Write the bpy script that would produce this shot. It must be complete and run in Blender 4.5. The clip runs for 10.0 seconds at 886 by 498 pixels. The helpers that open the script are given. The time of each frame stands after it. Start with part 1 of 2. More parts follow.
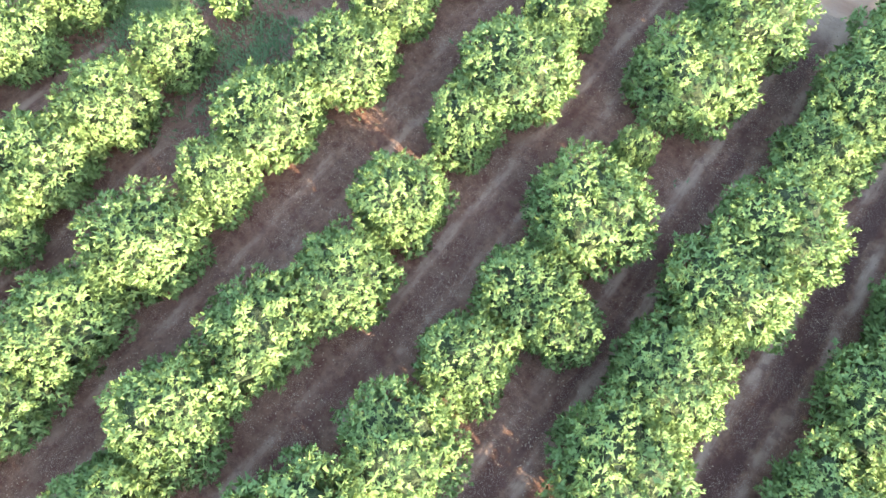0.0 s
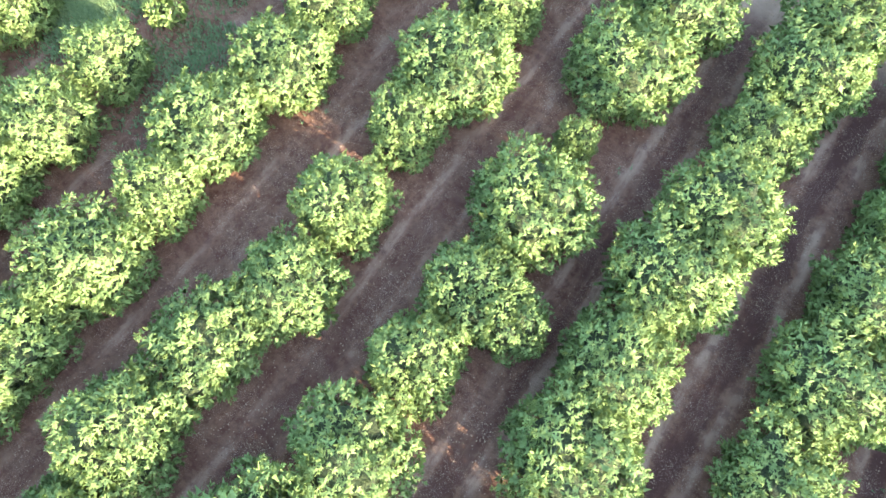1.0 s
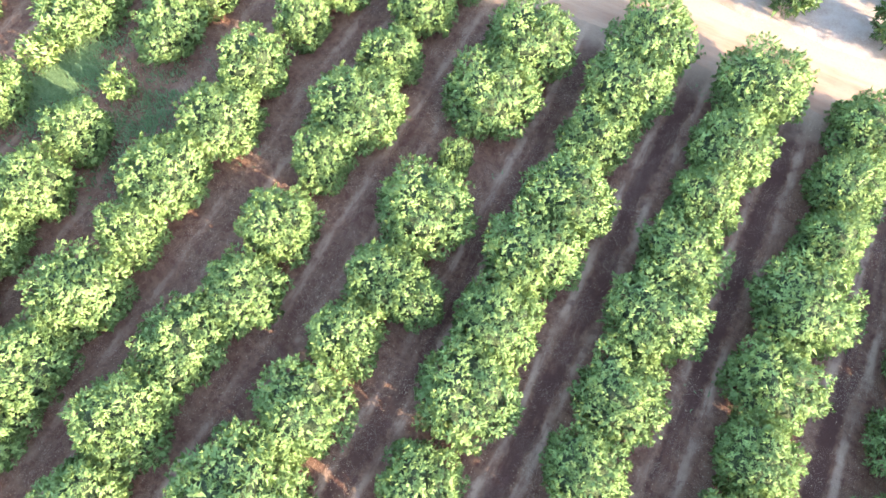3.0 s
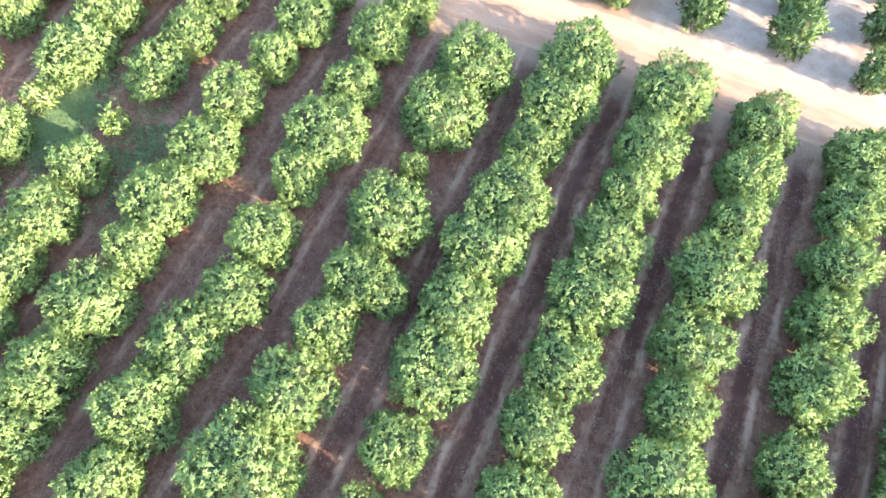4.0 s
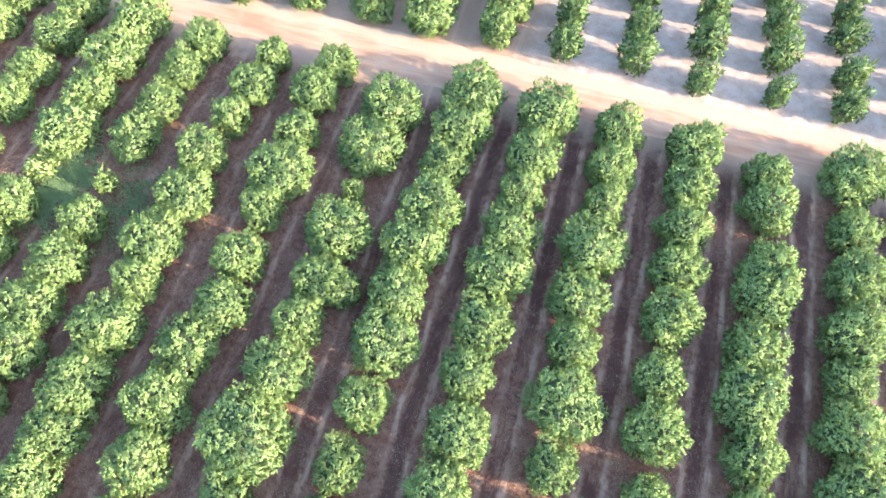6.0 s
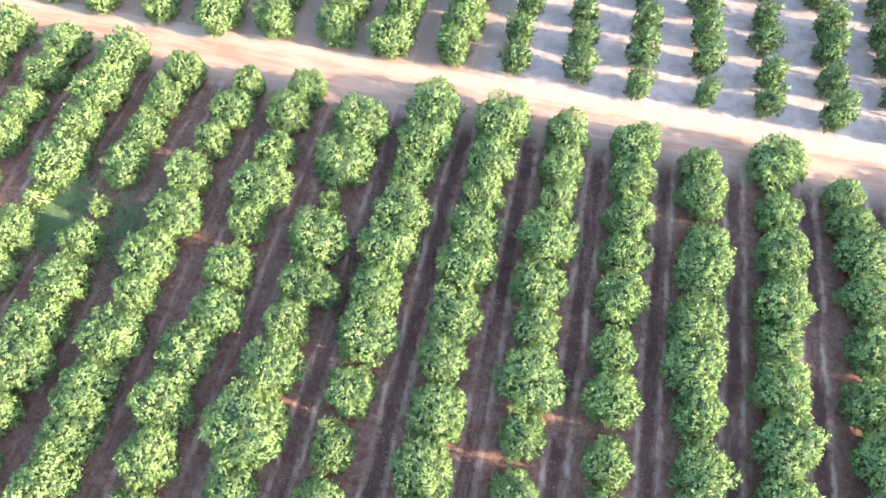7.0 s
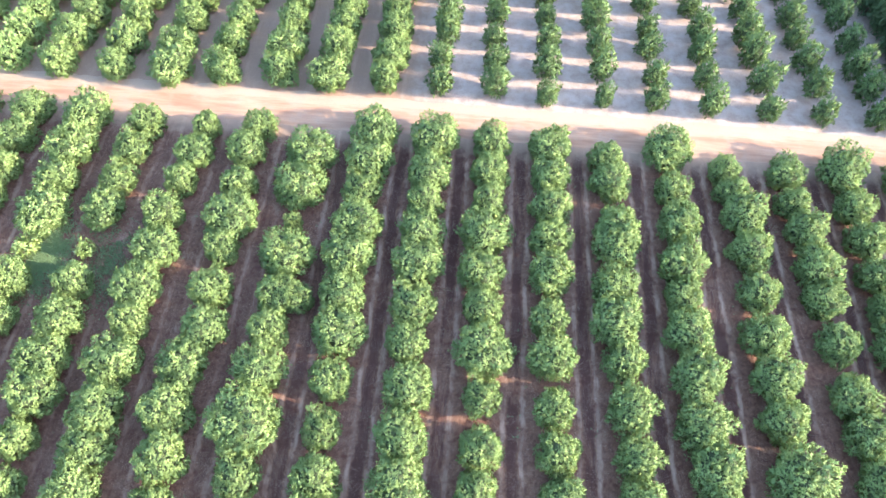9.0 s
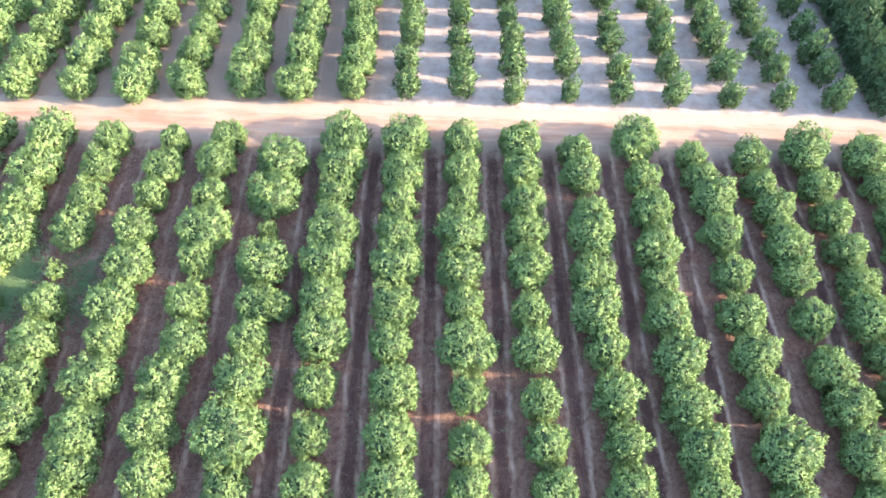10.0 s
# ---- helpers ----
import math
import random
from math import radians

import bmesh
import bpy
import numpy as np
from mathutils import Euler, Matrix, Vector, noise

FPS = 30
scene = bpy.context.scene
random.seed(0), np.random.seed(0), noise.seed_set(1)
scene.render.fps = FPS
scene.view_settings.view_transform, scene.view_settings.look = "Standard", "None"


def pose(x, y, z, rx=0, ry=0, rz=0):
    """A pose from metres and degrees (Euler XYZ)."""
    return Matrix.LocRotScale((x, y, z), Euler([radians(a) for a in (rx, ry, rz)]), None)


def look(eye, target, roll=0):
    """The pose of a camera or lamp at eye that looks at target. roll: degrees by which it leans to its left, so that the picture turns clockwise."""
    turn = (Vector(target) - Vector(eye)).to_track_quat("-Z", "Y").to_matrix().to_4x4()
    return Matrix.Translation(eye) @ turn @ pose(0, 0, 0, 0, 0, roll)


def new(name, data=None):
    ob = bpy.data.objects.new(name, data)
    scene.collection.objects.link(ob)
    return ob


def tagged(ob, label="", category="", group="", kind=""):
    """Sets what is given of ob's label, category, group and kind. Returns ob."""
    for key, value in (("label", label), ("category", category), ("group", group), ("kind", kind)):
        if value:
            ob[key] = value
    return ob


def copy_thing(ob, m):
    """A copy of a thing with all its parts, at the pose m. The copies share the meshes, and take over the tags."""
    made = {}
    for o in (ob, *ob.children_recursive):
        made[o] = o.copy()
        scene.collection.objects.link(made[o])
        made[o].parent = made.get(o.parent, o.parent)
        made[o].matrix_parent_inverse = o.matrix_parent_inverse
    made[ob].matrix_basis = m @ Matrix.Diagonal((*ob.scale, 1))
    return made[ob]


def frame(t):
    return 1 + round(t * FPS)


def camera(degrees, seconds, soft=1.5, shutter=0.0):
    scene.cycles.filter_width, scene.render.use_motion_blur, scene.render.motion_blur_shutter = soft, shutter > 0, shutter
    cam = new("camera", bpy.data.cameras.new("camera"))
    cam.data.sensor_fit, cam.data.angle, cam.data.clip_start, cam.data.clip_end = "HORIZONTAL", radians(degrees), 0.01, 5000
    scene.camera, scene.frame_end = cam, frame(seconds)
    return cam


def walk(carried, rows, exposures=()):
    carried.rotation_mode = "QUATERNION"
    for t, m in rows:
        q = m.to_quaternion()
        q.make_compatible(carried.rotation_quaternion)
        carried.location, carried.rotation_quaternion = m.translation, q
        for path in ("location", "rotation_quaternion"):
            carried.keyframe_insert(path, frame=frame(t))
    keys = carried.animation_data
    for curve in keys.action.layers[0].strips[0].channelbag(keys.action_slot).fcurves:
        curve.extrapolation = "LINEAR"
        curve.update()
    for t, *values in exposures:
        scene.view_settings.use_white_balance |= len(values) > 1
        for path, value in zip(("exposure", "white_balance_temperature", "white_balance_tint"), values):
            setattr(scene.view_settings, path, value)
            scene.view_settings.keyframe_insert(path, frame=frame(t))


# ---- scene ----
cam = camera(67.87, 10.0, soft=1.5)
# seconds, place, tilt, lean, turn of the drone's camera
PATH = [
    (0.0, -9.794, 24.081, 24.352, -68.590, -2.086, 40.730),
    (0.5, -9.342, 24.588, 24.342, -68.948, -1.744, 38.668),
    (1.0, -8.811, 25.069, 24.368, -69.182, -1.417, 36.596),
    (1.5, -8.193, 25.309, 24.706, -69.217, -1.106, 34.553),
    (2.0, -7.149, 24.986, 26.471, -68.993, -0.833, 32.504),
    (2.5, -5.980, 24.348, 28.723, -68.571, -0.592, 30.477),
    (3.0, -4.807, 23.581, 30.975, -68.036, -0.389, 28.446),
    (4.5, -1.438, 20.318, 37.414, -65.855, 0.009, 22.498),
    (5.0, -0.444, 19.067, 39.626, -65.210, 0.225, 20.367),
    (5.5, 0.446, 17.661, 41.840, -64.592, 0.464, 18.200),
    (7.0, 2.358, 13.428, 48.219, -63.076, 1.479, 11.309),
    (7.5, 2.745, 11.871, 50.175, -62.507, 1.832, 9.026),
    (8.0, 3.013, 10.242, 52.120, -61.919, 2.168, 6.768),
    (8.5, 3.147, 8.713, 53.798, -61.359, 2.485, 4.524),
    (9.0, 3.159, 7.685, 54.567, -60.853, 2.787, 2.284),
    (9.5, 3.050, 7.085, 54.563, -60.359, 3.070, 0.039),
    (10.0, 2.849, 6.699, 54.221, -59.825, 3.341, -2.232),
]
walk(cam, [(t, pose(x, y, z, 90 + tilt, 0, turn) @ pose(0, 0, 0, 0, 0, lean)) for t, x, y, z, tilt, lean, turn in PATH],
     exposures=[(0.0, 3.66, 6650, 11), (3.0, 3.6, 6550, 12), (5.5, 3.41, 6350, 14), (8.0, 3.4, 6200, 16), (10.0, 3.37, 6150, 16)])

# ---- light ----
SUN_EL, SUN_AZ = radians(18.5), radians(-6)          # height; turn from +x towards +y
to_sun = Vector((math.cos(SUN_EL) * math.cos(SUN_AZ), math.cos(SUN_EL) * math.sin(SUN_AZ), math.sin(SUN_EL)))
world = bpy.data.worlds.new("sky")
scene.world = world
world.use_nodes = True
wn, wl = world.node_tree.nodes, world.node_tree.links
sky = wn.new("ShaderNodeTexSky")
sky.sky_type, sky.sun_disc, sky.sun_elevation, sky.sun_rotation = "NISHITA", False, SUN_EL, math.pi / 2 - SUN_AZ
wl.new(sky.outputs["Color"], wn["Background"].inputs["Color"])
wn["Background"].inputs["Strength"].default_value = 0.142
sun = new("sun", bpy.data.lights.new("sun", "SUN"))
sun.data.energy, sun.data.angle, sun.data.color = 2.35, radians(0.6), (1.0, 0.85, 0.65)
sun.matrix_world = look(to_sun * 100, (0, 0, 0))


# ---- materials ----
class Nodes:
    """A small helper to wire shader nodes."""

    def __init__(self, name):
        self.mat = bpy.data.materials.new(name)
        self.mat.use_nodes = True
        self.tree = self.mat.node_tree
        self.shader = self.tree.nodes["Principled BSDF"]
        self.out = self.tree.nodes["Material Output"]

    def add(self, kind, **inputs):
        node = self.tree.nodes.new(kind)
        for key, value in inputs.items():
            self.set(node, key, value)
        return node

    def set(self, node, key, value):
        socket = node.inputs[int(key[1:])] if key[0] == "i" and key[1:].isdigit() else node.inputs[key.replace("_", " ")]
        if isinstance(value, bpy.types.NodeSocket):
            self.tree.links.new(value, socket)
        else:
            socket.default_value = value

    def noise(self, vector, scale, detail=4.0, rough=0.6):
        return self.add("ShaderNodeTexNoise", Vector=vector, Scale=scale, Detail=detail, Roughness=rough).outputs["Fac"]

    def math(self, op, a, b=0.0, c=0.0):
        node = self.add("ShaderNodeMath", i0=a, i1=b, i2=c)
        node.operation = op
        return node.outputs[0]

    def ramp(self, fac, lo, hi):
        node = self.add("ShaderNodeMapRange", Value=fac, From_Min=lo, From_Max=hi)
        node.interpolation_type = "SMOOTHSTEP"
        return node.outputs[0]

    def mix(self, fac, a, b):
        node = self.tree.nodes.new("ShaderNodeMix")
        node.data_type = "RGBA"
        for i, value in ((0, fac), (6, a), (7, b)):
            if isinstance(value, bpy.types.NodeSocket):
                self.tree.links.new(value, node.inputs[i])
            else:
                node.inputs[i].default_value = value
        return node.outputs[2]

    def bump(self, height, strength, distance):
        node = self.add("ShaderNodeBump", Height=height, Strength=strength, Distance=distance)
        self.set(self.shader, "Normal", node.outputs[0])


def rgb(r, g, b):
    return (r, g, b, 1.0)


def leaf_material(name, dark, light, young, through_leaf):
    """Citrus leaves: every leaf a little different, patches of fresh growth, light shining through."""
    n = Nodes(name)
    island = n.add("ShaderNodeNewGeometry").outputs["Random Per Island"]
    tree_random = n.add("ShaderNodeObjectInfo").outputs["Random"]
    where = n.add("ShaderNodeTexCoord").outputs["Object"]
    patch = n.noise(where, 1.3, 2.0)
    base = n.mix(n.math("MULTIPLY_ADD", island, 0.75, n.math("MULTIPLY", tree_random, 0.25)), dark, light)
    base = n.mix(n.math("MULTIPLY", n.ramp(patch, 0.5, 0.72), n.math("GREATER_THAN", island, 0.45)), base, young)
    n.set(n.shader, "Base_Color", base)
    n.set(n.shader, "Roughness", n.math("MULTIPLY_ADD", island, 0.2, 0.58))
    n.set(n.shader, "Specular_IOR_Level", 0.12)
    glow = n.add("ShaderNodeBsdfTranslucent", Color=n.mix(0.5, base, through_leaf))
    both = n.add("ShaderNodeMixShader", i0=0.14, i1=n.shader.outputs[0], i2=glow.outputs[0])
    n.tree.links.new(both.outputs[0], n.out.inputs["Surface"])
    return n.mat


def bark_material():
    n = Nodes("bark")
    where = n.add("ShaderNodeTexCoord").outputs["Object"]
    grain = n.noise(where, 14.0)
    n.set(n.shader, "Base_Color", n.mix(grain, rgb(0.07, 0.05, 0.035), rgb(0.22, 0.17, 0.12)))
    n.set(n.shader, "Roughness", 0.9)
    n.bump(grain, 0.6, 0.03)
    return n.mat


LEAF = leaf_material("citrus_leaves", rgb(0.150, 0.222, 0.077), rgb(0.188, 0.264, 0.092), rgb(0.208, 0.278, 0.094), rgb(0.25, 0.36, 0.12))
YOUNG_LEAF = leaf_material("young_citrus_leaves", rgb(0.075, 0.125, 0.050), rgb(0.125, 0.190, 0.070), rgb(0.17, 0.235, 0.085), rgb(0.24, 0.34, 0.07))
# deeper green for the east grove, its shade put into the leaf colour
SHADED_LEAF = leaf_material("shaded_leaves", rgb(0.040, 0.070, 0.032), rgb(0.070, 0.108, 0.046), rgb(0.085, 0.125, 0.052), rgb(0.10, 0.16, 0.05))
SAPLING_LEAF = leaf_material("sapling_leaves", rgb(0.20, 0.28, 0.09), rgb(0.27, 0.36, 0.12), rgb(0.30, 0.38, 0.13), rgb(0.30, 0.40, 0.10))
BARK = bark_material()


def plain_leaves(name, a, b, rough=0.8):
    n = Nodes(name)
    island = n.add("ShaderNodeNewGeometry").outputs["Random Per Island"]
    n.set(n.shader, "Base_Color", n.mix(island, a, b))
    n.set(n.shader, "Roughness", rough)
    return n.mat


def core_shade_material():
    n = Nodes("core_shade")
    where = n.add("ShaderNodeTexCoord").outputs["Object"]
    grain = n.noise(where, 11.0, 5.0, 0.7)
    # near-black greens stand in for the shade deep between the leaf clumps
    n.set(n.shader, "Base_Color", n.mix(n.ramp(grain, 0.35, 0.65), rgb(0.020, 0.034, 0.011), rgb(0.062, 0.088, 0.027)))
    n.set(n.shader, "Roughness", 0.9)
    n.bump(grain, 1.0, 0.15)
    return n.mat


CORE_SHADE = core_shade_material()


def soil_material():
    """Red earth: a damp dark strip between two pale dusty wheel tracks in every alley, dead leaves, pale sand past the road."""
    n = Nodes("orchard_soil")
    where = n.add("ShaderNodeTexCoord").outputs["Object"]
    xyz = n.add("ShaderNodeSeparateXYZ", Vector=where)
    x, y = xyz.outputs[0], xyz.outputs[1]
    along = n.add("ShaderNodeCombineXYZ", X=x, Y=n.math("MULTIPLY", y, 0.16)).outputs[0]
    broad, mid, fine = n.noise(where, 0.16, 3.0), n.noise(where, 0.9), n.noise(where, 7.0, 5.0, 0.7)
    streak, grit = n.noise(along, 2.4, 5.0, 0.65), n.noise(where, 30.0, 3.0, 0.7)
    clods = n.noise(where, 2.6, 5.0, 0.7)
    # metres from the middle of the alley; the rows fan out slightly away from the road
    pitch = n.math("MULTIPLY_ADD", y, -0.005, 6.25)
    cell = n.math("FRACT", n.math("DIVIDE", n.math("ADD", x, 0.1), pitch))
    aside = n.math("MULTIPLY", n.math("SUBTRACT", cell, 0.5), 6.0)
    aside = n.math("ADD", aside, n.math("MULTIPLY_ADD", mid, 0.5, n.math("MULTIPLY_ADD", broad, 1.0, -0.75)))
    alley = n.math("ABSOLUTE", aside)
    east = n.math("MULTIPLY_ADD", n.ramp(n.math("MULTIPLY_ADD", broad, 14.0, x), -16.0, 6.0), 0.75, 0.25)
    # leaf mould under the trees and brown earth between
    earth = n.mix(n.ramp(clods, 0.35, 0.65), rgb(0.088, 0.032, 0.018), rgb(0.165, 0.083, 0.048))
    earth = n.mix(n.math("MULTIPLY", n.ramp(mid, 0.45, 0.7), 0.6), earth, rgb(0.205, 0.120, 0.074))
    # the two wheel tracks
    track = n.math("SUBTRACT", 1.0, n.ramp(n.math("ABSOLUTE", n.math("SUBTRACT", alley, 0.78)), 0.05, 0.32))
    worn = n.math("MULTIPLY_ADD", n.ramp(n.noise(where, 0.33, 3.0), 0.40, 0.62), 0.75, 0.12)
    dusty = n.math("MULTIPLY", n.math("MULTIPLY", n.math("MULTIPLY", track, worn), n.math("MULTIPLY_ADD", east, 0.6, 0.4)), n.math("MULTIPLY_ADD", n.ramp(streak, 0.36, 0.6), 0.65, 0.35))
    earth = n.mix(dusty, earth, rgb(0.38, 0.258, 0.180))
    haze = n.math("MULTIPLY", n.ramp(streak, 0.48, 0.66), n.math("SUBTRACT", 0.7, n.math("MULTIPLY", n.ramp(alley, 0.7, 1.7), 0.6)))
    earth = n.mix(n.math("MULTIPLY", haze, 0.5), earth, rgb(0.235, 0.150, 0.098))
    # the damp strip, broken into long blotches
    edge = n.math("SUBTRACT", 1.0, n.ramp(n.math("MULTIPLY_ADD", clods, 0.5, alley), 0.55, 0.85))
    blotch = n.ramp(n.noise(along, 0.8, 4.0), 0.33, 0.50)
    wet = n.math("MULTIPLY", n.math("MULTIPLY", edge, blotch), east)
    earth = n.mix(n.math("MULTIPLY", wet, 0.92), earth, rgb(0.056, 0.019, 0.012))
    spots = n.math("MULTIPLY", n.ramp(n.noise(where, 1.5, 4.0, 0.6), 0.56, 0.66), n.math("SUBTRACT", 1.0, n.ramp(alley, 0.9, 1.5)))
    earth = n.mix(n.math("MULTIPLY", spots, 0.55), earth, rgb(0.085, 0.034, 0.025))
    litter = n.math("MULTIPLY", n.ramp(grit, 0.57, 0.65), n.ramp(n.noise(where, 0.7, 3.0), 0.38, 0.62))
    earth = n.mix(n.math("MULTIPLY", litter, 0.85), earth, rgb(0.44, 0.34, 0.25))
    head = n.ramp(n.math("MULTIPLY_ADD", mid, 2.4, y), 49.8, 52.2)
    earth = n.mix(n.math("MULTIPLY", head, 0.7), earth, rgb(0.31, 0.212, 0.142))
    pale = n.mix(n.ramp(mid, 0.3, 0.7), rgb(0.265, 0.187, 0.139), rgb(0.36, 0.284, 0.229))
    pale = n.mix(n.math("MULTIPLY", n.ramp(fine, 0.45, 0.7), 0.5), pale, rgb(0.385, 0.311, 0.252))
    young = n.math("MULTIPLY", n.ramp(n.math("MULTIPLY_ADD", mid, 0.8, y), 55.4, 56.2), n.ramp(n.math("MULTIPLY_ADD", mid, 3.0, x), -3.0, 1.0))
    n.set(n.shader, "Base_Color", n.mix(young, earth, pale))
    n.set(n.shader, "Roughness", 0.95)
    n.bump(n.math("ADD", n.math("ADD", fine, clods), mid), 0.8, 0.08)
    return n.mat


def sand_material():
    n = Nodes("road_sand")
    where = n.add("ShaderNodeTexCoord").outputs["Object"]
    xyz = n.add("ShaderNodeSeparateXYZ", Vector=where)
    stretched = n.add("ShaderNodeCombineXYZ", X=n.math("MULTIPLY", xyz.outputs[0], 0.12), Y=xyz.outputs[1])
    rut, mid, fine = n.noise(stretched.outputs[0], 1.1, 3.0), n.noise(where, 0.5), n.noise(where, 8.0, 5.0, 0.7)
    base = n.mix(n.ramp(rut, 0.3, 0.7), rgb(0.235, 0.126, 0.075), rgb(0.345, 0.216, 0.138))
    verge = n.ramp(n.math("MULTIPLY_ADD", rut, 2.4, n.math("MULTIPLY_ADD", mid, 1.2, xyz.outputs[1])), 55.7, 57.0)
    base = n.mix(verge, base, rgb(0.32, 0.232, 0.160))
    base = n.mix(n.math("MULTIPLY", n.ramp(mid, 0.45, 0.7), 0.5), base, rgb(0.27, 0.205, 0.15))
    base = n.mix(n.math("MULTIPLY", n.ramp(fine, 0.5, 0.75), 0.4), base, rgb(0.14, 0.09, 0.06))
    n.set(n.shader, "Base_Color", base)
    n.set(n.shader, "Roughness", 0.95)
    n.bump(n.math("ADD", fine, rut), 0.6, 0.05)
    return n.mat


SOIL, SAND = soil_material(), sand_material()


# ---- building helpers ----
def mesh_of(name, verts, faces, materials, slots=None, smooth=True):
    me = bpy.data.meshes.new(name)
    me.from_pydata([tuple(v) for v in verts], [], [tuple(f) for f in faces])
    for m in materials:
        me.materials.append(m)
    if slots is not None:
        me.polygons.foreach_set("material_index", slots)
    me.polygons.foreach_set("use_smooth", [smooth] * len(me.polygons))
    me.update()
    return me


def part(name, me, parent, label=""):
    ob = new(name, me)
    ob.parent = parent
    return tagged(ob, label) if label else ob


def tube(points, radii, sides=7):
    """A tapered limb along some points."""
    verts, faces = [], []
    for i, (p, r) in enumerate(zip(points, radii)):
        p = Vector(p)
        ahead = (Vector(points[min(i + 1, len(points) - 1)]) - Vector(points[max(i - 1, 0)])).normalized()
        side = ahead.cross(Vector((0.3, 1, 0.1))).normalized()
        up = side.cross(ahead)
        for k in range(sides):
            a = 2 * math.pi * k / sides
            verts.append(p + (side * math.cos(a) + up * math.sin(a)) * r)
    for i in range(len(points) - 1):
        for k in range(sides):
            a, b = i * sides + k, i * sides + (k + 1) % sides
            faces.append((a, b, b + sides, a + sides))
    faces.append(tuple(range((len(points) - 1) * sides, len(points) * sides)))
    return verts, faces


def trunk_mesh(name, height, radius, spread, rng):
    verts, faces = tube([(0, 0, -0.15), (0.03, 0, 0.25), (0, 0.04, 0.6 * height)], [radius * 1.4, radius, radius * 0.8])
    for k in range(6):
        a = 2 * math.pi * (k + rng.random() * 0.6) / 6
        out = spread * rng.uniform(0.6, 0.9)
        v, f = tube([(0, 0, 0.45 * height), (0.4 * out * math.cos(a), 0.4 * out * math.sin(a), 1.1 * height),
                     (out * math.cos(a), out * math.sin(a), rng.uniform(1.5, 2.4) * height)], [radius * 0.6, radius * 0.4, radius * 0.12], 5)
        faces += [tuple(i + len(verts) for i in g) for g in f]
        verts += v
    return mesh_of(name, verts, faces, [BARK])


def crown_mesh(name, seed, shoots, leaves, length, material, top=3.3, low=0.05, radius=2.1, lobes=0.1, boughs=32, tufts=150, tuft_rise=0.12, deep=0.1, core=0.7, under=0.5, two=True, ruffle=0.9):
    """A crown of leafy shoots: each a rosette of single leaves, standing on billowing boughs round a closed core
    coloured dark as the shade between them.
    """
    rng = np.random.default_rng(seed)
    shift = Vector(rng.uniform(-50, 50, 3))
    mid = low + 0.4 * (top - low)

    def unit(v):
        return v / (np.linalg.norm(v, axis=-1, keepdims=True) + 1e-9)

    def spread(n, lowest, wobble):
        """Directions evenly over the crown, from the top down to its skirt."""
        k = np.arange(n) + 0.5
        z = np.clip(1 - (1 - lowest) * k / n + rng.normal(0, wobble, n), lowest - 0.03, 0.998)
        turn = k * 2.399963 + rng.normal(0, wobble * 4, n)
        ring = np.sqrt(1 - z * z)
        return np.stack([ring * np.cos(turn), ring * np.sin(turn), z], 1)

    heads = unit(spread(boughs, -0.7, 0.07) + rng.normal(0, 0.1, (boughs, 3)))
    tall = rng.uniform(0.4, 1.3, boughs)
    wide_bough = 2.2 / math.sqrt(boughs)
    tips = unit(spread(tufts, -0.8, 0.04) + rng.normal(0, 0.05, (tufts, 3)))
    proud = rng.uniform(0.5, 1.3, tufts)
    wide_tuft = 2.1 / math.sqrt(tufts)

    def body(d, grow=1.0):
        """The crown's surface in some directions: full skirts, rounded top, boughs with creases between them."""
        d = np.atleast_2d(d)
        waves = np.array([noise.noise(Vector(q) * 1.4 + shift) + 0.7 * noise.noise(Vector(q) * 3.1 + shift) for q in d])
        off = np.linalg.norm(d[:, None, :] - heads[None], axis=-1) / wide_bough
        swell = (tall * np.sqrt(np.maximum(0, 1 - off * off))).max(axis=1)
        off = np.linalg.norm(d[:, None, :] - tips[None], axis=-1) / wide_tuft
        tuft = (proud * np.sqrt(np.maximum(0, 1 - off * off))).max(axis=1)
        bulge = (1 + 2 * lobes * waves + 0.21 * (swell - 0.62) + tuft_rise * (tuft - 0.6))[:, None]
        flat = np.hypot(d[:, 0], d[:, 1])
        e = ((flat ** 2.3 + np.abs(d[:, 2]) ** 2.3) ** (-1 / 2.3))[:, None]
        half = np.where(d[:, 2:] > 0, top - mid, mid - low)
        return np.concatenate([d[:, :2] * radius * e * bulge * grow, mid + d[:, 2:] * half * e * (1 + 0.9 * (bulge - 1)) * grow], 1)

    def rosettes(n, many, size, sink, rise):
        d = spread(n, -0.8, 0.045)
        out = unit(d * (1, 1, 1.15) + (0, 0, 0.18))
        near = body(d)
        bit = 0.045
        tangent = unit(np.cross(out, (0.31, 0.2, 0.93)))
        across_ = np.cross(out, tangent)
        facing = unit(np.cross(body(unit(d + tangent * bit)) - near, body(unit(d + across_ * bit)) - near))
        facing = facing * np.sign((facing * out).sum(1, keepdims=True))
        at = near + out * rng.uniform(-sink, rise, (n, 1)) + rng.normal(0, 0.04, (n, 3))
        axis = unit(facing + (0, 0, 0.12) + rng.normal(0, 0.22, (n, 3)))
        tangent = unit(np.cross(axis, (0.31, 0.2, 0.93)))
        across_ = np.cross(axis, tangent)
        turn = np.arange(many)[None] * 2.4 + rng.uniform(0, 6.28, (n, 1)) + rng.normal(0, 0.3, (n, many))
        lean = np.linspace(0.35, 1.75, many)[None] + rng.normal(0, 0.2, (n, many))
        round_ = tangent[:, None] * np.cos(turn)[..., None] + across_[:, None] * np.sin(turn)[..., None]
        way = axis[:, None] * np.cos(lean)[..., None] + round_ * np.sin(lean)[..., None]
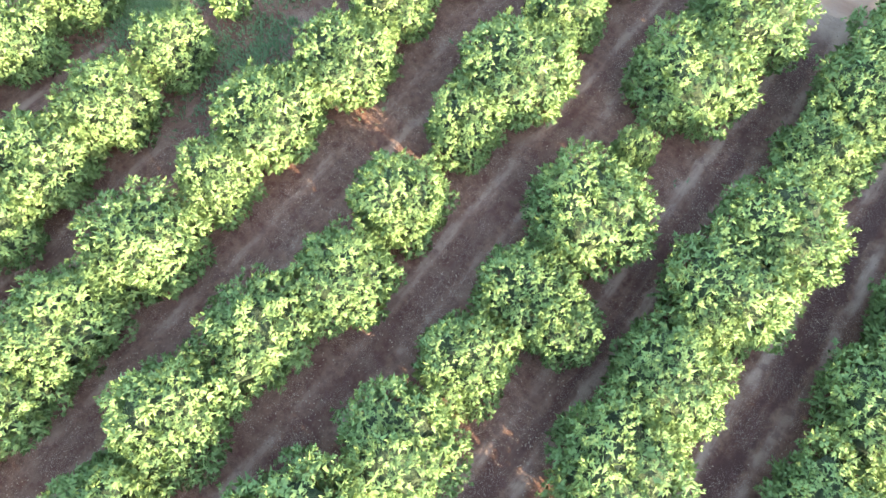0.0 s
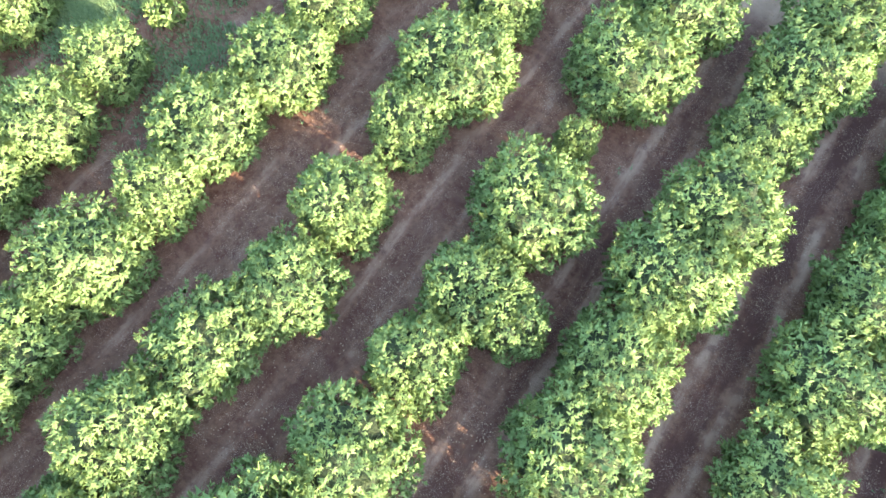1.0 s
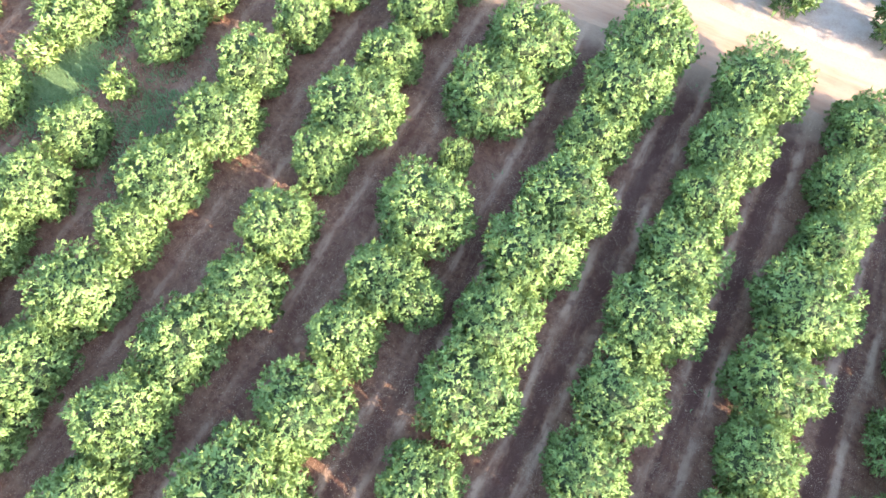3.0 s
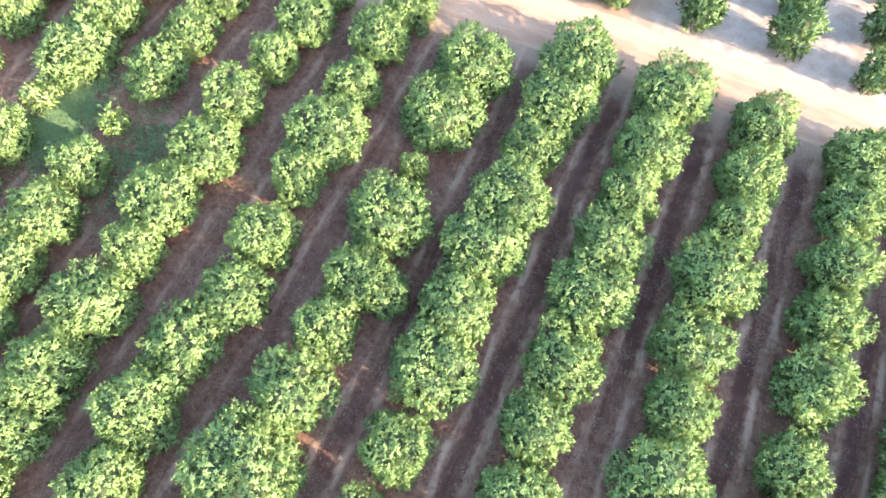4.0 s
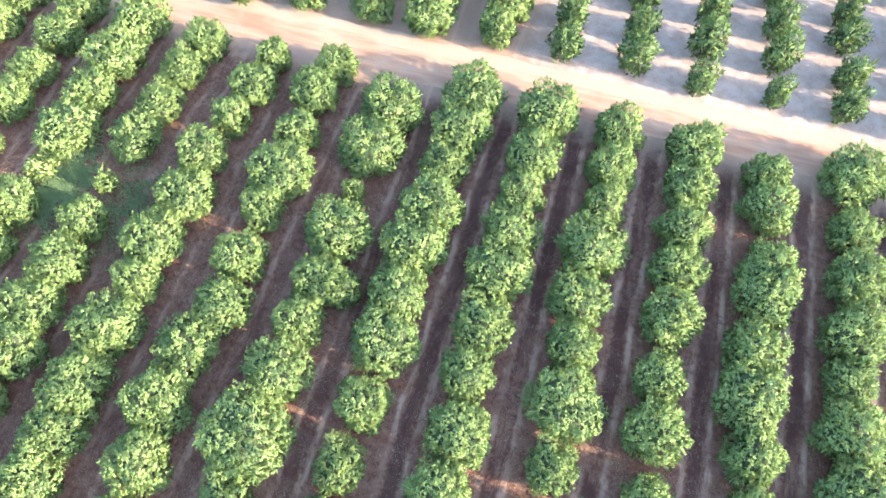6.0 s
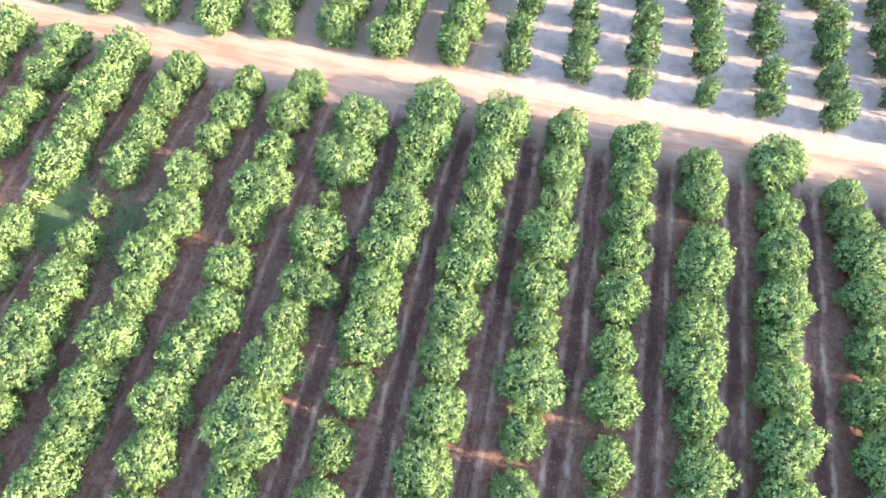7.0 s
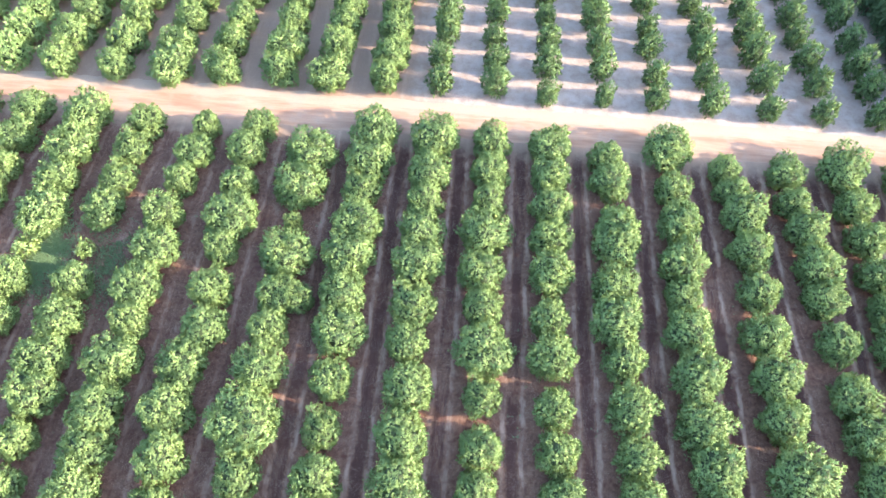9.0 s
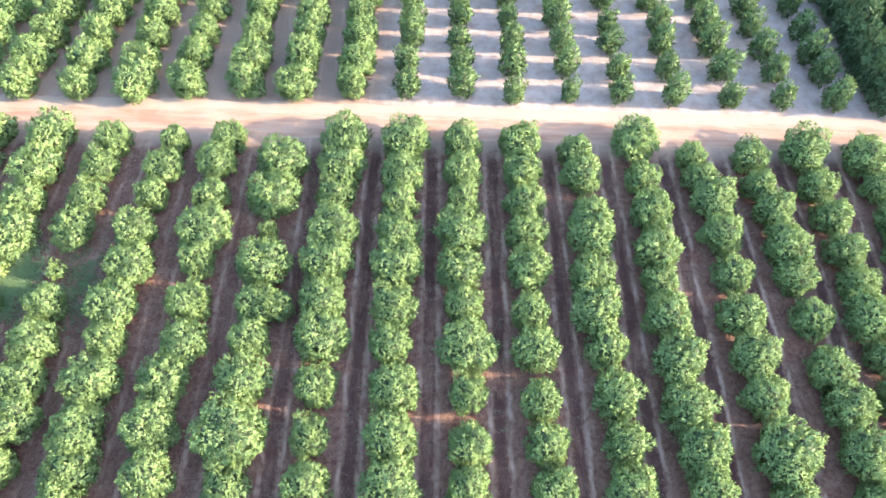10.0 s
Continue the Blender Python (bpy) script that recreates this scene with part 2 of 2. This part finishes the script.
        long = size * rng.uniform(0.7, 1.25, (n, many, 1)) * rng.uniform(0.8, 1.2, (n, 1, 1))
        side = unit(np.cross(way, axis[:, None] + 0.5 * rng.normal(0, 1, way.shape)))
        up = np.cross(side, way)
        up = up * np.sign((up * axis[:, None]).sum(-1, keepdims=True))
        base = at[:, None] + way * long * 0.18 - axis[:, None] * size * np.linspace(-0.2, 0.5, many)[None, :, None]
        soft = unit(0.35 * ruffle * up + 0.9 * unit((1.8 - ruffle) * axis[:, None] + ruffle * way))
        return base, way, side, up, long, soft

    verts, faces, normals, count = [], [], [], 0
    inner_layer = int(shoots * under)
    for n, many, size, sink, rise, quad in ((shoots, leaves, length, deep, 0.6 * deep, two), (inner_layer, 7, length * 2.0, deep + 0.25, -0.1, False)):
        base, way, side, up, long, soft = rosettes(n, many, size, sink, rise)
        w = long * (0.3 if quad else 0.2)
        corners = [base, base + way * long * 0.45 + side * w + up * w * 0.25, base + way * long - up * long * 0.12, base + way * long * 0.45 - side * w + up * w * 0.25] if quad else \
                  [base + side * w * 1.2, base + way * long * 0.9, base - side * w * 1.2]
        p = np.stack(corners, 2).reshape(-1, 3)
        p[:, 2] = np.maximum(p[:, 2], 0.03)
        c = len(corners)
        verts.append(p)
        normals.append(np.repeat(soft.reshape(-1, 3), c, axis=0))
        faces += (np.arange(len(p)).reshape(-1, c) + count).tolist()
        count += len(p)
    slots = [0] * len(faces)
    # closed core; its dark colour supplies the shade seen in the gaps
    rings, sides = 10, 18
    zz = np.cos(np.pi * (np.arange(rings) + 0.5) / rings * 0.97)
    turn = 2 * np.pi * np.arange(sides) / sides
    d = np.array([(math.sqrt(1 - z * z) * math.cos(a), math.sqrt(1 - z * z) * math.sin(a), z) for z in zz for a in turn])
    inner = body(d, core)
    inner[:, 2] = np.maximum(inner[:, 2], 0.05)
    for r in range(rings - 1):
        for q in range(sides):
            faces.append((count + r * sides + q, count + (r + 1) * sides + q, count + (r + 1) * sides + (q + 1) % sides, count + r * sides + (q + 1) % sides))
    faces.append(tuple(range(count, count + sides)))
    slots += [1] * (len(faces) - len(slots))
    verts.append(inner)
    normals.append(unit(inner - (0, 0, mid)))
    # the outline as seen from above is centred on the trunk and has the mean radius asked for
    points = np.concatenate(verts)
    for _ in range(3):
        angle, far = np.arctan2(points[:, 1], points[:, 0]), np.hypot(points[:, 0], points[:, 1])
        bins = ((angle + np.pi) / (2 * np.pi) * 23.999).astype(int)
        rim = np.array([np.percentile(far[bins == b], 97) for b in range(24)])
        at = (np.arange(24) + 0.5) / 24 * 2 * np.pi - np.pi
        points[:, 0] -= 2 * np.mean(rim * np.cos(at))
        points[:, 1] -= 2 * np.mean(rim * np.sin(at))
    points[:, :2] *= radius / rim.mean()
    me = mesh_of(name, points.tolist(), faces, [material, CORE_SHADE], slots)
    me.normals_split_custom_set_from_vertices(np.concatenate(normals).tolist())
    return me


def joined(name, pieces, label, category):
    """Many alike plants, too many or too hidden to count, as one object: pieces are pairs of a mesh and a pose."""
    coords, loops, starts, slots, n, m = [], [], [], [], 0, 0
    for me, pose_of in pieces:
        co = np.empty(len(me.vertices) * 3)
        me.vertices.foreach_get("co", co)
        mat = np.array(pose_of)
        coords.append(co.reshape(-1, 3) @ mat[:3, :3].T + mat[:3, 3])
        li, ls, sl = np.empty(len(me.loops), int), np.empty(len(me.polygons), int), np.empty(len(me.polygons), int)
        me.loops.foreach_get("vertex_index", li)
        me.polygons.foreach_get("loop_start", ls)
        me.polygons.foreach_get("material_index", sl)
        loops.append(li + n), starts.append(ls + m), slots.append(sl)
        n, m = n + len(me.vertices), m + len(me.loops)
    out = bpy.data.meshes.new(name)
    co, li, ls, sl = np.concatenate(coords), np.concatenate(loops), np.concatenate(starts), np.concatenate(slots)
    out.vertices.add(len(co)), out.loops.add(len(li)), out.polygons.add(len(ls))
    out.vertices.foreach_set("co", co.ravel())
    out.loops.foreach_set("vertex_index", li)
    out.polygons.foreach_set("loop_start", ls)
    for mat in pieces[0][0].materials:
        out.materials.append(mat)
    out.polygons.foreach_set("material_index", sl)
    out.update(calc_edges=True)
    return tagged(new(name, out), label, category, kind="stuff")


# ---- ground and road ----
def sheet(name, x0, x1, y0, y1, step, height, material):
    nx, ny = max(2, int((x1 - x0) / step) + 1), max(2, int((y1 - y0) / step) + 1)
    xs, ys = np.linspace(x0, x1, nx), np.linspace(y0, y1, ny)
    verts = [(x, y, height(x, y)) for y in ys for x in xs]
    faces = [(j * nx + i, j * nx + i + 1, (j + 1) * nx + i + 1, (j + 1) * nx + i) for j in range(ny - 1) for i in range(nx - 1)]
    return tagged(new(name, mesh_of(name, verts, faces, [material])), kind="structure")


def relief(x, y):
    return 0.05 * noise.noise((x * 0.35, y * 0.35, 0)) + 0.02 * noise.noise((x * 1.3, y * 1.3, 4))


tagged(sheet("ground", -1500, 1500, -1450, 1550, 3000 / 24, lambda x, y: -0.06 if abs(x) > 90 or abs(y - 50) > 80 else -0.25, SOIL), "red-brown orchard soil with dusty wheel tracks", "ground")
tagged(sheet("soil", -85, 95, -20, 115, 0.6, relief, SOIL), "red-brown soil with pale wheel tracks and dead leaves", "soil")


def road():
    xs = np.linspace(-85, 95, 361)
    across = np.linspace(0, 1, 13)
    verts, faces = [], []
    for x in xs:
        near = 51.3 + 0.35 * noise.noise((x * 0.25, 3, 0)) + 0.2 * noise.noise((x * 0.9, 9, 0))
        far = 56.3 + 0.4 * noise.noise((x * 0.3, 21, 0)) + 0.25 * noise.noise((x * 1.1, 15, 0))
        for a in across:
            y = near + (far - near) * a
            edge = min(a, 1 - a)
            verts.append((x, y, relief(x, y) + (0.012 if edge > 0.01 else -0.03) - 0.035 * math.exp(-((a - 0.3) / 0.09) ** 2) * (edge > 0.01) - 0.03 * math.exp(-((a - 0.62) / 0.09) ** 2) * (edge > 0.01) + 0.03 * (edge > 0.01)))
    m = len(across)
    for i in range(len(xs) - 1):
        for j in range(m - 1):
            faces.append((i * m + j, (i + 1) * m + j, (i + 1) * m + j + 1, i * m + j + 1))
    tagged(new("road", mesh_of("road", verts, faces, [SAND])), "pale sandy farm track with reddish wheel ruts", "road", kind="structure")


road()

# ---- trees ----
rng = random.Random(7)


def tree_kind(name, crown, trunk, label):
    ob = tagged(new(name), label, "tree", kind="")
    part("trunk", trunk, ob)
    part("crown", crown, ob)
    return ob


class Grove:
    """Places copies of a few grown trees; the first use of each kind is the original."""

    def __init__(self, kinds, group, stretch=1.0):
        self.kinds, self.used, self.group, self.stretch = kinds, set(), group, stretch

    def put(self, i, x, y, sx, sz, turn, label=""):
        ob = self.kinds[i % len(self.kinds)]
        m = pose(x, y, relief(x, y) - 0.02, 0, 0, turn) @ Matrix.Diagonal((sx, sx * self.stretch * rng.uniform(0.94, 1.1), sz, 1))
        if i % len(self.kinds) in self.used:
            ob = copy_thing(ob, m)
        else:
            self.used.add(i % len(self.kinds))
            ob.matrix_basis = m
        tagged(ob, label, group=self.group)
        return ob


TRUNK = trunk_mesh("trunk", 0.9, 0.11, 1.6, rng)
MATURE = "mature citrus tree with a dense rounded green crown"
grown = Grove([tree_kind("citrus_tree", crown_mesh("crown", 100 + i, 1150, 14, 0.118, LEAF, two=False, ruffle=0.65, top=3.25 + 0.15 * (i % 3), lobes=0.13 + 0.015 * (i % 4)), TRUNK, MATURE) for i in range(7)], "citrus trees of the old block", 1.03)


FIRST, PITCH = 49.95, 3.72          # the trees nearest the road, and the planting distance along a row


def across(k, y):
    """Where row k runs: the rows draw together slightly towards the road."""
    return 6 * k - 0.15 + k * (-0.10 + 0.005 * (50 - y))


grown_coarse = Grove([tree_kind("citrus_tree", crown_mesh("crown", 200 + i, 850, 9, 0.15, LEAF, top=3.35, radius=2.1, ruffle=1.0, lobes=0.13 + 0.01 * i, two=False), TRUNK, MATURE) for i in range(5)], "citrus trees of the old block", 1.03)


def row(k, trees, until=9.0):
    """One tree row from the road inwards: (y, shift across, crown radius) of every tree, then more of the same to the row's end."""
    trees = list(trees)
    drift = trees[-1][1] if trees else 0
    y = (trees[-1][0] if trees else FIRST + PITCH) - PITCH
    while y > until:
        trees.append((y + rng.uniform(-0.2, 0.2), drift + rng.uniform(-0.2, 0.2), rng.uniform(1.8, 2.5)))
        y -= PITCH
    for y, dx, r in trees:
        near = -5 <= k <= 1 and y > 14
        r = 2.2 + 0.7 * (r - 2.2) if r > 1.5 else r          # the hedges are more even than single crowns
        h = (1.95 + 0.6 * r) * rng.uniform(0.94, 1.06)
        (grown if near else grown_coarse).put(rng.randrange(35), across(k, y) + dx, y, (0.9 if k < -3 or k > 5 else 1.0) * r / 2.1, h / 3.35, rng.choice((0, 180)) + rng.uniform(-16, 16))


row(-8, [], 30)
row(-7, [])
row(-6, [(49.6, 0.0, 2.46), (45.7, 0.0, 2.65), (41.6, 0.0, 2.56), (37.7, 0.1, 2.5), (30.6, 0.0, 2.2), (26.9, 0.2, 2.3), (23.2, 0.0, 2.3)])
row(-5, [(49.4, 0.4, 1.87), (46.2, -0.1, 2.10), (42.2, -0.1, 2.24), (38.7, -0.4, 2.50), (30.9, -0.3, 2.24), (27.3, 0.0, 2.23), (24.0, -0.2, 2.64), (20.8, 0.4, 2.64)])
row(-4, [(49.4, 0.5, 1.80), (46.2, 0.2, 1.97), (42.6, -0.1, 2.04), (38.6, -0.6, 1.93), (35.1, -0.1, 2.26), (31.1, -0.6, 2.28), (27.6, -0.1, 2.28), (23.9, -0.3, 2.53), (20.0, -0.2, 2.50), (17.2, 0.1, 2.98)])
row(-3, [(50.1, 0.0, 2.10), (46.8, -0.6, 2.00), (42.9, -0.5, 2.25), (39.1, -0.2, 2.48), (35.5, -0.2, 1.82), (31.5, -0.1, 2.46), (27.7, 0.4, 2.09), (24.1, -0.6, 2.49), (20.3, -0.6, 2.83), (16.6, 0.0, 2.42)])
row(-2, [(47.0, 0.0, 2.49), (43.0, -0.3, 2.45), (38.9, -0.3, 1.13), (35.4, -0.1, 2.39), (31.6, 0.0, 1.75), (31.2, 1.7, 1.35), (28.0, -0.2, 2.15), (24.3, -0.1, 2.22), (20.1, -0.4, 2.94), (16.0, 0.0, 2.08)])
row(-1, [(50.6, 0.0, 2.30), (46.8, 0.0, 2.28), (43.3, -0.4, 2.24), (39.3, -0.1, 2.22), (35.8, -0.4, 2.33), (31.9, -0.4, 2.19), (28.5, -0.1, 2.22), (24.2, -0.1, 2.17), (20.1, -0.2, 1.67), (16.1, 0.0, 2.48)])
row(0, [(50.0, 0.3, 2.35), (45.7, 0.1, 2.30), (42.4, -0.1, 2.13), (39.0, -0.1, 2.01), (35.6, 0.0, 2.31), (31.6, -0.1, 2.54), (27.9, -0.2, 1.84), (24.0, 0.3, 2.25), (19.9, 0.2, 2.25), (16.2, 0.4, 2.13)])
row(1, [(50.2, 0.1, 2.37), (46.4, 0.2, 2.46), (43.0, 0.1, 1.86), (39.2, -0.1, 2.35), (35.2, -0.2, 1.90), (31.8, 0.1, 1.77), (27.9, 0.4, 2.46), (23.9, 0.4, 1.75), (19.5, 0.5, 2.25), (16.1, 0.3, 2.00)])
row(2, [(50.4, 0.2, 2.57), (46.6, 0.2, 2.16), (42.8, 0.3, 2.08), (39.5, 0.2, 2.33), (35.6, 0.2, 2.34), (31.4, 0.1, 1.81), (27.8, 0.3, 2.42), (23.3, 0.4, 1.77), (19.7, 0.6, 1.83), (16.2, 1.0, 2.03)])
row(3, [(49.3, -0.1, 1.96), (46.7, 0.3, 2.24), (41.4, 0.6, 2.16), (39.4, 0.4, 2.27), (35.0, 0.0, 2.54), (31.4, -0.1, 2.32), (27.9, 0.3, 1.85), (23.7, 0.7, 2.29), (19.8, 0.9, 1.97), (16.3, 1.0, 2.32)])
row(4, [(51.0, 0.4, 2.99), (46.3, 0.5, 2.01), (42.2, 0.6, 2.23), (38.1, 0.5, 2.05), (34.8, 0.2, 1.68), (31.2, 0.3, 2.46), (27.0, 0.5, 2.11), (22.8, 0.4, 2.70), (19.2, 1.0, 2.04), (16.5, 1.1, 1.93)])
row(5, [(49.2, 0.0, 1.51), (46.5, 0.3, 1.89), (43.8, 1.1, 2.21), (39.9, 1.1, 2.26), (35.6, 1.1, 1.98), (31.3, 0.9, 2.57), (27.4, 1.1, 1.99), (23.9, 1.2, 2.17), (19.1, 1.5, 2.65)])
row(6, [(49.4, 0.3, 1.88), (45.6, 0.1, 1.95), (42.6, 0.8, 2.09), (38.8, 1.0, 2.22), (35.5, 0.9, 2.40), (31.2, 1.2, 2.24), (26.5, 1.4, 2.47), (23.1, 1.9, 2.7)])
row(7, [(50.1, 0.1, 2.73), (45.8, 0.3, 2.41), (42.1, 0.5, 2.48), (38.3, 0.6, 2.6), (34.9, 0.6, 2.3), (31.4, 0.5, 2.5)])
row(8, [(49.6, 0.5, 3.04)])


def hidden_tree(kinds, x, y, r, h):
    """A tree of the outer rows, for the joined groves."""
    return kinds[rng.randrange(3)], pose(x, y, relief(x, y) - 0.02, 0, 0, rng.uniform(0, 360)) @ Matrix.Diagonal((r / 2.1, r / 2.1, h / 3.35, 1))


HIDDEN = [crown_mesh("crown", 400 + i, 260, 8, 0.27, LEAF, top=3.35, radius=2.1, two=False) for i in range(3)]
DARK = [crown_mesh("crown", 420 + i, 260, 8, 0.29, SHADED_LEAF, top=3.35, radius=2.1, two=False) for i in range(3)]
# rows out of view on the sun's side, added only to shade the others
outer = []
for k in (9, 10, 11):
    for i in range(12):
        y = FIRST - PITCH * i + rng.uniform(-0.2, 0.2)
        outer.append(hidden_tree(HIDDEN, across(k, y), y, rng.uniform(2.0, 2.5), rng.uniform(3.2, 3.7)))
joined("citrus_grove", outer, "unseen outer rows of dense dark green citrus trees, added to cast shade", "trees")


# the block past the road: grown trees on either side of a young planting
def far_across(k, y):
    return 6 * k - k * (0.15 + 0.011 * (y - 57))


far_grown = Grove(grown_coarse.kinds, "citrus trees past the sandy track", 1.03)
far_grown.used = {0, 1, 2, 3, 4}
west, east = [], []
for k in range(-10, 15):
    if k < 0 or k > 8:
        for i in range(9):
            y = 57.7 + 3.72 * i + rng.uniform(-0.3, 0.3) - (0.8 if k < -4 else 0)
            x = far_across(k, y) + rng.uniform(-0.2, 0.2)
            if -7 <= k < 0 and i < 4:
                far_grown.put(rng.randrange(5), x, y, rng.uniform(1.85, 2.25) / 2.1, 1.1 * rng.uniform(0.92, 1.08), rng.uniform(0, 360), "grown citrus tree past the sandy track")
            elif k < 0:
                west.append(hidden_tree(HIDDEN, x, y, rng.uniform(1.85, 2.25), rng.uniform(3.3, 3.9)))
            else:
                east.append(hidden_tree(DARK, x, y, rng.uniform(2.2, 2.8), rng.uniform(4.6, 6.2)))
joined("citrus_grove", west, "distant rows of grown citrus trees", "trees")
joined("citrus_grove", east, "tall dense green trees beside the young planting, leaves darkened for shade", "trees")

TRUNK_YOUNG = trunk_mesh("trunk", 0.6, 0.05, 0.7, rng)
planting = Grove([tree_kind("young_citrus_tree", crown_mesh("crown", 300 + i, 170, 9, 0.22, YOUNG_LEAF, top=3.0, low=0.1, radius=1.4, lobes=0.16, boughs=14, tufts=60, core=0.55, two=False), TRUNK_YOUNG, "young citrus tree with an open bushy crown on pale soil") for i in range(5)], "young citrus trees of the new block")
for k in range(0, 9):
    for i in range(9):
        y = 57.7 + 3.72 * i + rng.uniform(-0.35, 0.35)
        small = 0.75 if (k == 3 and i == 0) else rng.uniform(0.88, 1.08)
        planting.put(rng.randrange(5), far_across(k, y) + rng.uniform(-0.25, 0.25), y, small, small * rng.uniform(1.0, 1.25), rng.uniform(0, 360))

# two saplings in a weedy gap, and a stake beside one
saplings = Grove([tree_kind("citrus_sapling", crown_mesh("crown", 500 + i, 48, 11, 0.19, SAPLING_LEAF, top=1.7, low=0.2, radius=0.85, lobes=0.3, boughs=7, tufts=20, core=0.3), TRUNK_YOUNG, "") for i in range(2)], "saplings in the gap")
saplings.put(0, -30.8, 34.4, 1.1, 1.15, 20, "small bright green citrus sapling in a weedy gap")
saplings.put(1, -36.2, 34.3, 1.4, 1.15, 130, "low bushy citrus sapling standing in tall weeds")
stake = tube([(0, 0, -0.1), (0.0, 0.02, 0.5), (0.01, 0.05, 1.1)], [0.035, 0.033, 0.03], 8)
WOOD = plain_leaves("weathered_wood", rgb(0.42, 0.38, 0.32), rgb(0.46, 0.42, 0.36))
stick = new("wooden_stake", mesh_of("wooden_stake", stake[0], stake[1], [WOOD]))
stick.matrix_basis = pose(-31.2, 34.3, relief(-31.2, 34.3), 6, -52, 0)
tagged(stick, "leaning weathered wooden stake beside a sapling", "stake")

# ---- ground cover ----
def scatter(name, count, spot, make, materials, label, category):
    """Uncountable small stuff on the soil, as one object."""
    r = np.random.default_rng(count)
    verts, faces = [], []
    for _ in range(count):
        p = spot(r)
        if p is not None:
            v, f = make(r, np.array([p[0], p[1], relief(p[0], p[1])]))
            faces += [tuple(len(verts) + q for q in g) for g in f]
            verts += v
    return tagged(new(name, mesh_of(name, verts, faces, materials, smooth=False)), label, category, kind="stuff")


def dead_leaf(r, p):
    a, size = r.uniform(0, 6.283), r.uniform(0.03, 0.075)
    way, side = np.array([math.cos(a), math.sin(a), r.uniform(-0.1, 0.4)]) * size, np.array([-math.sin(a), math.cos(a), r.uniform(-0.3, 0.3)]) * size * 0.4
    p = p + (0, 0, 0.012)
    return [p, p + way * 0.5 + side, p + way, p + way * 0.5 - side], [(0, 1, 2, 3)]


def litter_spot(r):
    x, y = r.uniform(-34, 24), r.uniform(14, 51)
    thick = noise.noise((x * 0.5, y * 0.5, 2)) + 0.6 * noise.noise((x * 1.7, y * 1.7, 8))
    return (x, y) if thick > r.uniform(-0.35, 0.55) else None


scatter("leaf_litter", 110000, litter_spot, dead_leaf, [plain_leaves("dead_leaves", rgb(0.12, 0.07, 0.04), rgb(0.36, 0.26, 0.17))], "dry fallen leaves strewn over the soil", "leaf litter")


def tuft(r, p):
    verts, faces = [], []
    for _ in range(5):
        a, h = r.uniform(0, 6.283), r.uniform(0.08, 0.26)
        out = np.array([math.cos(a), math.sin(a), 0])
        side = np.array([-math.sin(a), math.cos(a), 0]) * 0.022
        i = len(verts)
        verts += [p - side, p + side, p + out * h * r.uniform(0.3, 0.9) + (0, 0, h)]
        faces.append((i, i + 1, i + 2))
    return verts, faces


def weed_spot(r):
    """Weeds stand round the gap with the saplings, and thinly in a few other alleys."""
    kind = r.random()
    if kind < 0.5:
        x, y = r.normal(-34.8, 1.1), r.normal(33.7, 1.8)
    elif kind < 0.62:
        x, y = r.normal(-28.8, 1.2), r.normal(33.2, 2.2)
    else:
        x, y = r.uniform(-45, 46), r.uniform(10, 51)
        if noise.noise((x * 0.25, y * 0.25, 5)) < 0.42:
            return None
    return (x, y) if noise.noise((x * 0.9, y * 0.9, 3)) > r.uniform(-0.6, 0.3) else None


scatter("weeds", 24000, weed_spot, tuft, [plain_leaves("weed_blades", rgb(0.085, 0.150, 0.060), rgb(0.18, 0.26, 0.11))], "low green weeds and grass in the alleys", "weeds")
